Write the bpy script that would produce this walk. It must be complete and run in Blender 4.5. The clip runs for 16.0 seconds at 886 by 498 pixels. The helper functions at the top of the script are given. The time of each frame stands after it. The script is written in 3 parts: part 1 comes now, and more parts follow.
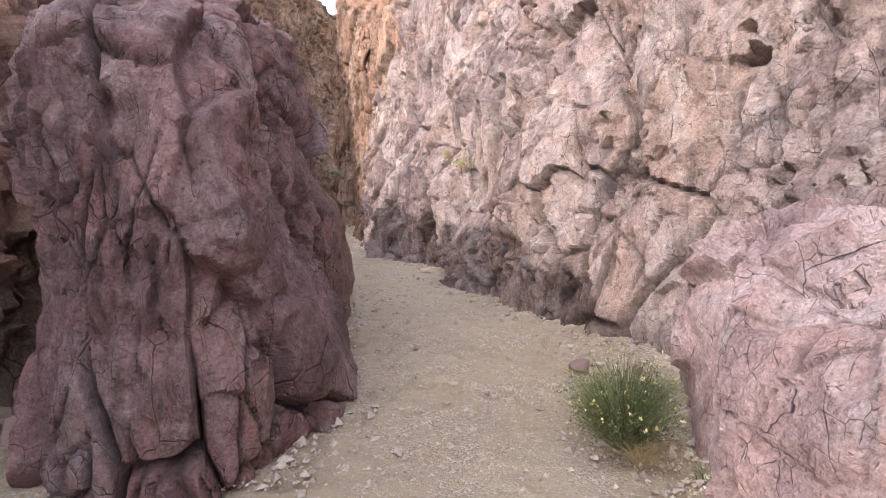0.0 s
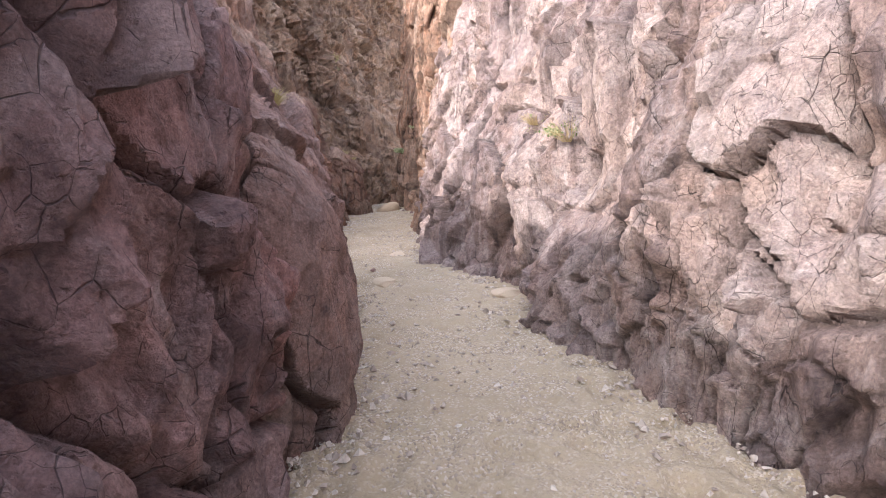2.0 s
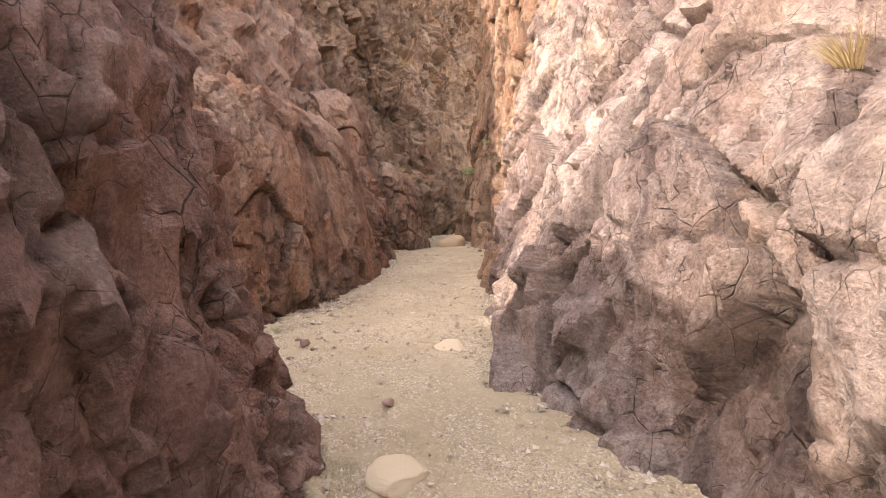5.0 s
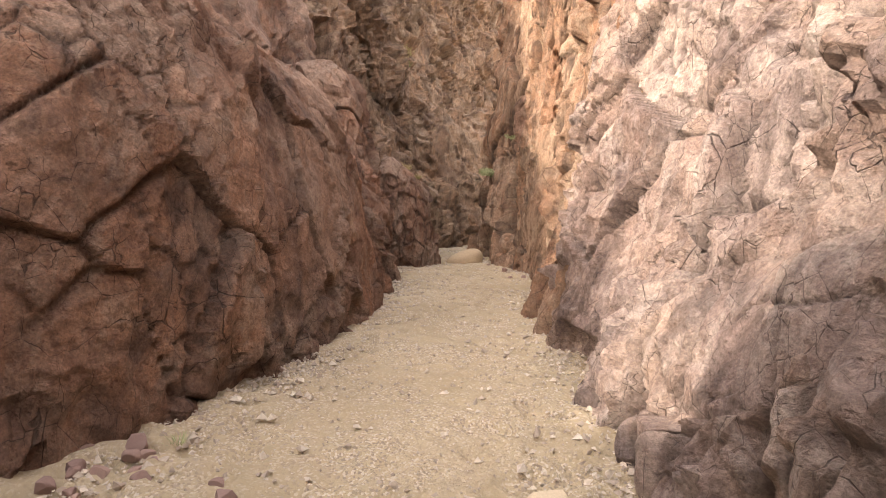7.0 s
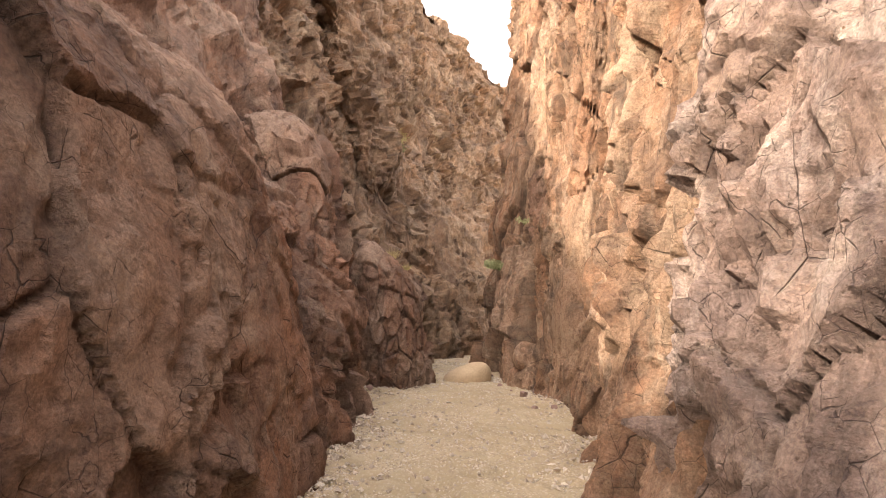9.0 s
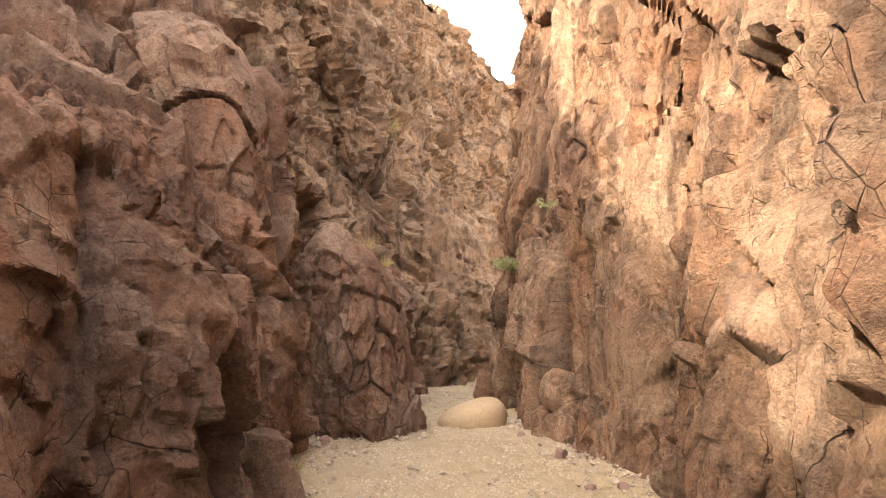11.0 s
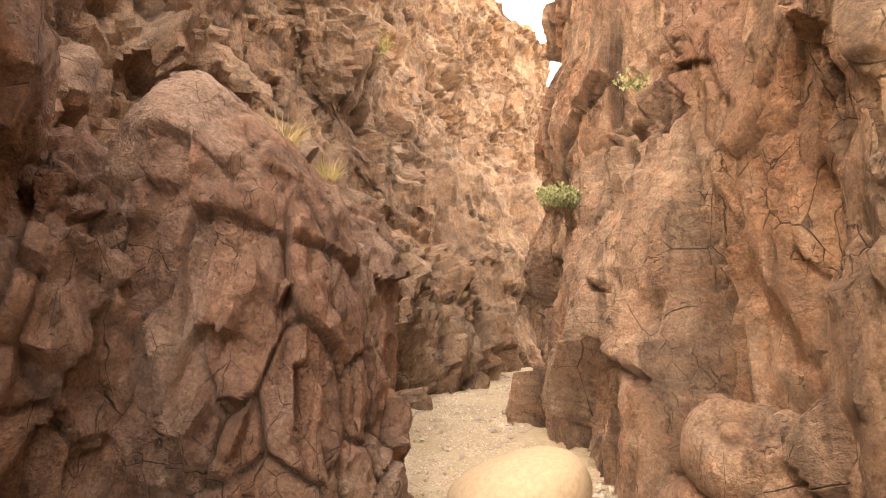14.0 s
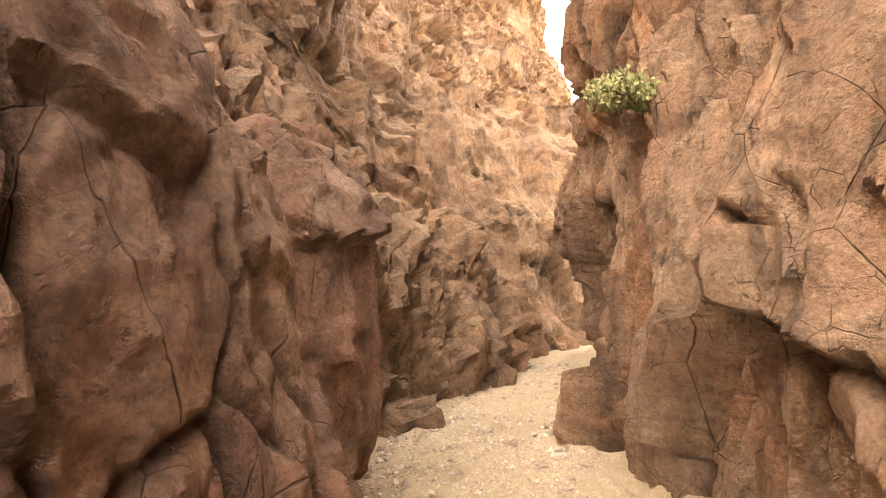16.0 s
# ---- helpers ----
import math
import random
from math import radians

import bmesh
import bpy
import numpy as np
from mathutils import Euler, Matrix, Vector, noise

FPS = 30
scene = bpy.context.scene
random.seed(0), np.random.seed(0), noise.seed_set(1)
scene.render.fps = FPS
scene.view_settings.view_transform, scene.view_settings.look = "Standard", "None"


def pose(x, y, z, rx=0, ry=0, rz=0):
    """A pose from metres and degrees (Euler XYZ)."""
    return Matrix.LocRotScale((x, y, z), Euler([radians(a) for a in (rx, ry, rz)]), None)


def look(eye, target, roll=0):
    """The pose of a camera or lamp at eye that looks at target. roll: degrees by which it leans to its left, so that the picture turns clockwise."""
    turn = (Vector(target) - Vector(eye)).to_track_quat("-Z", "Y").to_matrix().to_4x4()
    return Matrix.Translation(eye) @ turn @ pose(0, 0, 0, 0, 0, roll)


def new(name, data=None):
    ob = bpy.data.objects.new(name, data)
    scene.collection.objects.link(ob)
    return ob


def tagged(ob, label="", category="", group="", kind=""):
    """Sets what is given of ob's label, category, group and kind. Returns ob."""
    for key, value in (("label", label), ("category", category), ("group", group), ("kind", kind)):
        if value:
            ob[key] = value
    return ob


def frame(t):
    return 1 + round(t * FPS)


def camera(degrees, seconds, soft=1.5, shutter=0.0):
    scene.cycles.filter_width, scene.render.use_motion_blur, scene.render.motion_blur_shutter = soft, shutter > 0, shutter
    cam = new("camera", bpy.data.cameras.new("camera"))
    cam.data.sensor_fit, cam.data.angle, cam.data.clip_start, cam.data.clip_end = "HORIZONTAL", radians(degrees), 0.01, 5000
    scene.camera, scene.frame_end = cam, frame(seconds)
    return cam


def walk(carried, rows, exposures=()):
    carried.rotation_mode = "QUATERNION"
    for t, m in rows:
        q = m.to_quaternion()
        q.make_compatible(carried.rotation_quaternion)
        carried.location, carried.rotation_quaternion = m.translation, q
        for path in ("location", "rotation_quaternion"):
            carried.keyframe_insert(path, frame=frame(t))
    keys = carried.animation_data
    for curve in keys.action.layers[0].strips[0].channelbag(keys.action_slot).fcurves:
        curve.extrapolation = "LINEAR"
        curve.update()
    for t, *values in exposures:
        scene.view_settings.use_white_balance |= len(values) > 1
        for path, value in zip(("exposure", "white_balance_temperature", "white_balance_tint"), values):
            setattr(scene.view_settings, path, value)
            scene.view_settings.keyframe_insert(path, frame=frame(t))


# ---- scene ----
cam = camera(76.7, 16.0, 0.6)
PATH = [
    (0, (2.567, -0.338, 1.456), (2.295, 1.63, 1.229), -2.4),
    (0.5, (2.454, 0.447, 1.452), (2.12, 2.406, 1.22), -1.9),
    (1, (2.337, 1.188, 1.474), (1.938, 3.131, 1.222), -1.9),
    (1.5, (2.203, 1.894, 1.516), (1.74, 3.82, 1.241), -2.3),
    (2, (2.068, 2.712, 1.477), (1.54, 4.619, 1.189), -2.7),
    (2.5, (1.848, 3.493, 1.515), (1.248, 5.38, 1.236), -3.1),
    (3, (1.67, 4.29, 1.498), (1.001, 6.157, 1.237), -2.5),
    (3.5, (1.414, 5.04, 1.487), (0.69, 6.892, 1.27), -0.8),
    (4, (1.191, 5.793, 1.454), (0.448, 7.638, 1.249), -0.8),
    (4.2, (1.104, 6.067, 1.474), (0.356, 7.911, 1.275), -0.7),
    (6.5, (-0.56, 8.907, 1.244), (-1.308, 10.754, 1.074), 0.5),
    (7, (-0.901, 9.596, 1.286), (-1.639, 11.449, 1.135), 1.2),
    (7.5, (-1.166, 10.228, 1.287), (-1.898, 12.086, 1.176), 1.6),
    (8, (-1.432, 10.967, 1.257), (-2.174, 12.824, 1.268), 1.6),
    (8.5, (-1.676, 11.675, 1.219), (-2.42, 13.525, 1.37), 1.3),
    (10.8, (-2.883, 14.878, 1.119), (-3.622, 16.714, 1.409), 1.5),
    (11, (-2.949, 15.113, 1.134), (-3.692, 16.947, 1.42), 1.5),
    (11.5, (-3.159, 15.712, 1.147), (-3.912, 17.545, 1.419), 1.3),
    (12, (-3.369, 16.306, 1.153), (-4.12, 18.14, 1.42), 1.5),
    (12.5, (-3.599, 16.885, 1.155), (-4.357, 18.718, 1.406), 1.3),
    (13, (-3.838, 17.455, 1.144), (-4.599, 19.29, 1.376), 1.2),
    (13.5, (-4.097, 17.993, 1.151), (-4.859, 19.829, 1.371), 0.6),
    (14, (-4.318, 18.534, 1.159), (-5.094, 20.366, 1.367), 0.3),
    (14.5, (-4.535, 19.061, 1.152), (-5.327, 20.887, 1.348), 0.3),
    (15, (-4.752, 19.509, 1.146), (-5.555, 21.332, 1.324), -0.2),
    (15.5, (-4.919, 19.977, 1.121), (-5.713, 21.805, 1.282), -1.7),
    (16, (-5.075, 20.286, 1.105), (-5.86, 22.12, 1.249), -3.7),
]
EXPOSURES = [(0, 1.68, 5800, 18), (1, 1.88, 5650, 17), (2.5, 2.25, 5700, 17), (4, 2.42, 6450, 19), (7, 2.35, 7100, 16), (8.5, 2.45, 7350, 16), (11, 2.82, 7800, 16), (14, 3.5, 8800, 19), (16, 3.7, 9200, 20)]
walk(cam, [(t, look(eye, target, roll)) for t, eye, target, roll in PATH], EXPOSURES)

# ---------------------------------------------------------------- light
SUN_EL, SUN_AZ = 29.0, 211.0        # degrees; azimuth of the sun measured from +y clockwise
world = bpy.data.worlds.new("world")
scene.world = world
world.use_nodes = True
wn = world.node_tree
sky = wn.nodes.new("ShaderNodeTexSky")
sky.sky_type, sky.sun_disc = 'NISHITA', False
sky.sun_elevation, sky.sun_rotation = radians(SUN_EL), radians(SUN_AZ)
sky.dust_density, sky.air_density = 4.0, 1.0
haze = wn.nodes.new("ShaderNodeMix")      # thin white haze over the whole sky
haze.data_type = 'RGBA'
haze.inputs[0].default_value = 0.55
haze.inputs[7].default_value = (5.0, 5.0, 5.0, 1)
wn.links.new(sky.outputs[0], haze.inputs[6])
wn.links.new(haze.outputs[2], wn.nodes["Background"].inputs[0])
wn.nodes["Background"].inputs[1].default_value = 0.15
sun = new("sun", bpy.data.lights.new("sun", 'SUN'))
sun.data.energy, sun.data.angle, sun.data.color = 1.5, radians(1.5), (1.0, 0.93, 0.83)
sa, se = radians(SUN_AZ), radians(SUN_EL)
sun.matrix_world = look((math.sin(sa) * math.cos(se) * 60, math.cos(sa) * math.cos(se) * 60, math.sin(se) * 60), (0, 0, 0))

# ---------------------------------------------------------------- materials


class Nodes:
    """Short hand for a node material."""

    def __init__(self, name, rough=0.85):
        self.mat = bpy.data.materials.new(name)
        self.mat.use_nodes = True
        self.tree = self.mat.node_tree
        self.bsdf = self.tree.nodes["Principled BSDF"]
        self.bsdf.inputs["Roughness"].default_value = rough
        self.bsdf.inputs["Specular IOR Level"].default_value = 0.25
        self.coord = self.tree.nodes.new("ShaderNodeTexCoord").outputs["Object"]

    def put(self, socket, value):
        if isinstance(value, bpy.types.NodeSocket):
            self.tree.links.new(value, socket)
        elif value is not None:
            socket.default_value = value

    def stretch(self, scale, vec=None):
        n = self.tree.nodes.new("ShaderNodeMapping")
        n.inputs["Scale"].default_value = scale
        self.put(n.inputs["Vector"], vec or self.coord)
        return n.outputs[0]

    def noise(self, scale, detail=6.0, rough=0.6, distort=0.0, vec=None):
        n = self.tree.nodes.new("ShaderNodeTexNoise")
        self.put(n.inputs["Vector"], vec or self.coord)
        n.inputs["Scale"].default_value, n.inputs["Detail"].default_value = scale, detail
        n.inputs["Roughness"].default_value, n.inputs["Distortion"].default_value = rough, distort
        return n.outputs["Fac"]

    def cells(self, scale, feature='F1', vec=None, out="Distance"):
        n = self.tree.nodes.new("ShaderNodeTexVoronoi")
        n.feature = feature
        self.put(n.inputs["Vector"], vec or self.coord)
        n.inputs["Scale"].default_value = scale
        return n.outputs[out]

    def ramp(self, fac, lo, hi, a=0.0, b=1.0):
        n = self.tree.nodes.new("ShaderNodeMapRange")
        self.put(n.inputs["Value"], fac)
        for k, v in zip(("From Min", "From Max", "To Min", "To Max"), (lo, hi, a, b)):
            n.inputs[k].default_value = v
        return n.outputs[0]

    def mix(self, fac, a, b, blend='MIX'):
        n = self.tree.nodes.new("ShaderNodeMix")
        n.data_type, n.blend_type = 'RGBA', blend
        self.put(n.inputs[0], fac)
        self.put(n.inputs[6], a if isinstance(a, bpy.types.NodeSocket) else (*a, 1))
        self.put(n.inputs[7], b if isinstance(b, bpy.types.NodeSocket) else (*b, 1))
        return n.outputs[2]

    def math(self, op, a, b):
        n = self.tree.nodes.new("ShaderNodeMath")
        n.operation = op
        self.put(n.inputs[0], a)
        self.put(n.inputs[1], b)
        return n.outputs[0]

    def random(self):
        return self.tree.nodes.new("ShaderNodeObjectInfo").outputs["Random"]

    def island(self):
        return self.tree.nodes.new("ShaderNodeNewGeometry").outputs["Random Per Island"]

    def finish(self, colour, height=None, strength=0.5, distance=0.02):
        self.put(self.bsdf.inputs["Base Color"], colour if isinstance(colour, bpy.types.NodeSocket) else (*colour, 1))
        if height is not None:
            n = self.tree.nodes.new("ShaderNodeBump")
            n.inputs["Strength"].default_value, n.inputs["Distance"].default_value = strength, distance
            self.put(n.inputs["Height"], height)
            self.put(self.bsdf.inputs["Normal"], n.outputs[0])
        return self.mat


def rock_material(name, base, warm, dark, pale, streaks=0.5, spots=0.0, pale_amount=0.6, cell=1.9):
    """Weathered volcanic rock: patches of hue, blocks of differing tone, varnish streaks, pale film, hairline joints, pits and grain."""
    m = Nodes(name, 0.88)
    wob = m.tree.nodes.new("ShaderNodeTexNoise")
    wob.inputs["Scale"].default_value, wob.inputs["Detail"].default_value = 2.2, 6
    m.put(wob.inputs["Vector"], m.coord)
    vm = m.tree.nodes.new("ShaderNodeVectorMath")
    vm.operation = 'MULTIPLY_ADD'
    m.put(vm.inputs[0], wob.outputs["Color"])
    vm.inputs[1].default_value = (0.07, 0.07, 0.07)
    m.put(vm.inputs[2], m.coord)
    warped = m.stretch((1, 1, 0.62), vm.outputs[0])
    tone = m.tree.nodes.new("ShaderNodeAttribute")
    tone.attribute_name = "tone"
    block = m.tree.nodes.new("ShaderNodeSeparateColor")
    m.put(block.inputs[0], tone.outputs["Color"])
    t1, t2, t3 = block.outputs[0], block.outputs[1], block.outputs[2]
    # broad patches of hue, then the tone of each joint block
    c = m.mix(m.ramp(m.noise(0.55, 6, 0.65, 0.8), 0.42, 0.58), base, warm)
    c = m.mix(m.ramp(t1, 0.55, 1.0, 0, 0.5), c, pale)
    c = m.mix(m.ramp(t1, 0.45, 0.0, 0, 0.45), c, dark)
    c = m.mix(m.ramp(m.noise(1.3, 9, 0.68, 1.2), 0.50, 0.64, 0, 0.62), c, dark)
    c = m.mix(m.ramp(m.noise(2.3, 10, 0.70, 0.6, m.stretch((1, 1, 0.7))), 0.50, 0.64, 0, pale_amount), c, pale)
    run = m.noise(2.0, 5, 0.6, 0.5, m.stretch((1.6, 1.6, 0.15)))
    c = m.mix(m.ramp(run, 0.53, 0.63, 0, streaks), c, tuple(0.5 * v for v in dark))
    run2 = m.noise(3.3, 5, 0.6, 0.6, m.stretch((1.3, 1.3, 0.13)))
    c = m.mix(m.ramp(run2, 0.57, 0.66, 0, 0.6 * streaks), c, tuple(1.12 * v for v in pale))
    if spots:
        c = m.mix(m.math('MULTIPLY', m.ramp(m.cells(11, 'SMOOTH_F1', m.stretch((1, 1, 0.75))), 0.25, 0.38, spots, 0), m.ramp(m.noise(0.8, 3), 0.48, 0.56)), c, tuple(1.25 * v for v in warm))
    c = m.mix(m.ramp(t2, 0.0, 1.0, 0.0, 0.6), c, m.mix(1.0, c, (0.68, 0.64, 0.64), 'MULTIPLY'))
    c = m.mix(m.ramp(t3, 0.2, 1.0, 0.0, 0.7), c, m.mix(1.0, c, (1.30, 1.26, 1.22), 'MULTIPLY'))
    c = m.mix(m.ramp(m.noise(6.5, 10, 0.75, 0.6), 0.49, 0.59, 0, 0.50), c, m.mix(1.0, c, (0.66, 0.62, 0.62), 'MULTIPLY'))
    c = m.mix(m.ramp(m.noise(19, 9, 0.72, 0.3), 0.49, 0.60, 0, 0.50), c, m.mix(1.0, c, (0.62, 0.58, 0.58), 'MULTIPLY'))
    grain = m.noise(60, 6, 0.75)
    c = m.mix(m.ramp(grain, 0.42, 0.60, 0.0, 1.0), c, m.mix(1.0, c, (1.40, 1.37, 1.34), 'MULTIPLY'))

    def joints(scale, width, lo, hi):
        reach = m.math('MULTIPLY', m.ramp(m.noise(scale * 0.4, 3), lo, hi), m.ramp(m.noise(scale * 3, 4), 0.35, 0.65, 0.3, 1.6))
        line = m.math('DIVIDE', m.cells(scale, 'DISTANCE_TO_EDGE', warped), m.math('ADD', m.math('MULTIPLY', reach, width), 0.0001))
        return m.ramp(line, 0.3, 1.0, 1.0, 0.0)
    crack = joints(cell * 1.7, 0.0050 * cell, 0.47, 0.58)
    fine = joints(cell * 5.5, 0.011 * cell, 0.46, 0.58)
    c = m.mix(m.math('MULTIPLY', fine, 0.55), c, tuple(0.35 * v for v in dark))
    # Pits darkened in colour, as the bump casts no shade in them.
    pits = m.ramp(m.noise(26, 4, 0.65), 0.31, 0.39, 0.45, 0.0)
    c = m.mix(pits, c, m.mix(1.0, c, (0.45, 0.40, 0.40), 'MULTIPLY'))
    c = m.mix(m.math('MULTIPLY', crack, 0.6), c, tuple(0.30 * v for v in dark))
    c = m.mix(m.math('MULTIPLY', tone.outputs["Alpha"], 0.65), c, tuple(0.38 * v for v in dark))      # open joints darkened in colour: mineral film and the shade in the cracks
    h = m.math('MULTIPLY', m.noise(8, 14, 0.66, 0.3), m.ramp(m.noise(0.9, 4), 0.40, 0.62, 0.7, 1.4))
    for value, k in ((grain, 0.14), (m.noise(24, 9, 0.70), 0.45), (pits, -0.45)):
        h = m.math('ADD', h, m.math('MULTIPLY', value, k))
    h = m.math('SUBTRACT', h, m.math('MULTIPLY', crack, 0.55))
    h = m.math('SUBTRACT', h, m.math('MULTIPLY', fine, 0.25))
    return m.finish(c, h, 1.0, 0.09)


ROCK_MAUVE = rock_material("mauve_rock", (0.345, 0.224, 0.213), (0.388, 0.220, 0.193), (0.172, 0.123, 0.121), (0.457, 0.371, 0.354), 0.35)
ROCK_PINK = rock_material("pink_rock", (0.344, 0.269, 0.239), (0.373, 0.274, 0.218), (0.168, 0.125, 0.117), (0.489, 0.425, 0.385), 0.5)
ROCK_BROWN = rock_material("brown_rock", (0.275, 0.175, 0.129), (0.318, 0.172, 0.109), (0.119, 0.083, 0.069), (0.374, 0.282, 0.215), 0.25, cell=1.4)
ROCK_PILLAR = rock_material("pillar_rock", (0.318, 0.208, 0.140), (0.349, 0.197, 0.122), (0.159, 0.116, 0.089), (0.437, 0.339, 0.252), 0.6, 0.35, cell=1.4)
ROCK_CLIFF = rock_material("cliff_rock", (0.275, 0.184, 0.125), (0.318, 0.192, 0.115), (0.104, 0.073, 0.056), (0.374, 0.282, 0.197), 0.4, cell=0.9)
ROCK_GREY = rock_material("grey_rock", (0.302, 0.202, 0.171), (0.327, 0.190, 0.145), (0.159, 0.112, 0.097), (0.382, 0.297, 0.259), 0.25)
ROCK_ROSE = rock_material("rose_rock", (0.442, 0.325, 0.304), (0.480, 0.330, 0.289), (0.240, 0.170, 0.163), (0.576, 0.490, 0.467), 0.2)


def sand_material():
    m = Nodes("sand", 0.95)
    c = m.mix(m.ramp(m.noise(0.8, 5, 0.6), 0.40, 0.60), (0.43, 0.340, 0.216), (0.51, 0.408, 0.268))
    c = m.mix(m.ramp(m.noise(6, 8, 0.7), 0.48, 0.64, 0, 0.4), c, (0.47, 0.38, 0.275))
    n = m.tree.nodes.new("ShaderNodeSeparateColor")
    m.put(n.inputs[0], m.cells(75, 'F1', None, "Color"))
    grit = m.ramp(m.noise(1.6, 6, 0.7), 0.42, 0.60, 0.2, 0.9)
    c = m.mix(m.math('MULTIPLY', m.ramp(n.outputs[0], 0.72, 0.8), grit), c, (0.66, 0.57, 0.45))
    c = m.mix(m.math('MULTIPLY', m.ramp(n.outputs[1], 0.74, 0.82), grit), c, (0.32, 0.25, 0.19))
    c = m.mix(m.ramp(m.noise(160, 3, 0.8), 0.45, 0.65, 0, 0.3), c, (0.40, 0.32, 0.23))
    h = m.math('ADD', m.noise(20, 8, 0.75), m.math('MULTIPLY', m.math('MULTIPLY', m.cells(75), grit), -0.55))
    return m.finish(c, h, 1.0, 0.022)


SAND = sand_material()


def stone_material(name, a, b, per="island"):
    m = Nodes(name, 0.85)
    r = m.island() if per == "island" else m.random()
    c = m.mix(r, a, b)
    c = m.mix(m.ramp(m.noise(30, 6, 0.7), 0.4, 0.7, 0, 0.5), c, tuple(0.6 * v for v in a))
    return m.finish(c, m.noise(45, 6, 0.7), 0.5, 0.01)


PEBBLE = stone_material("pebble", (0.36, 0.285, 0.225), (0.72, 0.63, 0.51))
FALLEN = stone_material("fallen_stone", (0.27, 0.175, 0.15), (0.40, 0.27, 0.22), "object")
CREAM = stone_material("cream_stone", (0.49, 0.365, 0.235), (0.53, 0.395, 0.255), "object")
PALE_STONE = stone_material("pale_stone", (0.60, 0.48, 0.33), (0.68, 0.55, 0.39), "object")


def leaf_material(name, a, b, rough=0.7):
    m = Nodes(name, rough)
    return m.finish(m.mix(m.island(), a, b))


LEAF_GREEN = leaf_material("green_stem", (0.10, 0.13, 0.04), (0.27, 0.28, 0.13))
LEAF_DRY = leaf_material("dry_stem", (0.38, 0.28, 0.13), (0.58, 0.46, 0.24))
LEAF_YELLOW = leaf_material("yellow_grass", (0.38, 0.31, 0.12), (0.56, 0.47, 0.23))
LEAF_BROAD = leaf_material("broad_leaf", (0.22, 0.26, 0.11), (0.48, 0.49, 0.27))
FLOWER = leaf_material("flower", (0.70, 0.58, 0.10), (0.75, 0.70, 0.42))

# ---------------------------------------------------------------- rock engine


def hashed(ix, iy, iz, seed):
    h = (ix.astype(np.int64) * 73856093) ^ (iy.astype(np.int64) * 19349663) ^ (iz.astype(np.int64) * 83492791) ^ (seed * 2654435761)
    h &= 0xFFFFFFFF
    h = ((h ^ (h >> 16)) * 0x45D9F3B) & 0xFFFFFFFF
    h = ((h ^ (h >> 16)) * 0x45D9F3B) & 0xFFFFFFFF
    return ((h ^ (h >> 16)) & 0xFFFFFFFF).astype(np.float64) / 4294967296.0


def smooth_noise(p, seed):
    i = np.floor(p)
    f = p - i
    f = f * f * f * (f * (f * 6 - 15) + 10)
    i = i.astype(np.int64)
    total = np.zeros(len(p))
    for dx in (0, 1):
        wx = f[:, 0] if dx else 1 - f[:, 0]
        for dy in (0, 1):
            wy = f[:, 1] if dy else 1 - f[:, 1]
            for dz in (0, 1):
                wz = f[:, 2] if dz else 1 - f[:, 2]
                total += wx * wy * wz * hashed(i[:, 0] + dx, i[:, 1] + dy, i[:, 2] + dz, seed)
    return total * 2 - 1


def fractal(p, octaves, seed, gain=0.5):
    total, a = np.zeros(len(p)), 1.0
    for k in range(octaves):
        total += a * smooth_noise(p * 2.03 ** k + 17.3 * k, seed + k)
        a *= gain
    return total


def blocks(p, size, seed, squash, soft):
    """Jointed blocks: each cell has its own step and tilt, which ramp into those of the next within the width soft. Gives the distance to the joint, step, tilt and tone."""
    p = p * squash / size
    i = np.floor(p).astype(np.int64)
    n = len(p)
    f1, f2 = np.full(n, 9.0), np.full(n, 9.0)
    s1, s2, t1, t2 = np.zeros(n), np.zeros(n), np.zeros(n), np.zeros(n)
    for dx in (-1, 0, 1):
        for dy in (-1, 0, 1):
            for dz in (-1, 0, 1):
                cx, cy, cz = i[:, 0] + dx, i[:, 1] + dy, i[:, 2] + dz
                a, b, c = hashed(cx, cy, cz, seed), hashed(cx, cy, cz, seed + 101), hashed(cx, cy, cz, seed + 202)
                ex, ey, ez = p[:, 0] - cx - a, p[:, 1] - cy - b, p[:, 2] - cz - c
                d = np.sqrt(ex * ex + ey * ey + ez * ez)
                step = (a * 7.13 + b * 3.71 + c * 5.37) % 1.0 - 0.5
                tilt = ex * (2 * b - 1) + ey * (2 * c - 1) + ez * (2 * a - 1)
                near = d < f1
                second = ~near & (d < f2)
                f2 = np.where(near, f1, np.where(second, d, f2))
                s2 = np.where(near, s1, np.where(second, step, s2))
                t2 = np.where(near, t1, np.where(second, tilt, t2))
                f1, s1, t1 = np.where(near, d, f1), np.where(near, step, s1), np.where(near, tilt, t1)
    gap = (f2 - f1) * size
    w = np.clip(0.5 + 0.5 * gap / soft, 0, 1)
    return gap, s1 * w + s2 * (1 - w), t1 * w + t2 * (1 - w), (s1 * 3.7 + 2.0) % 1.0


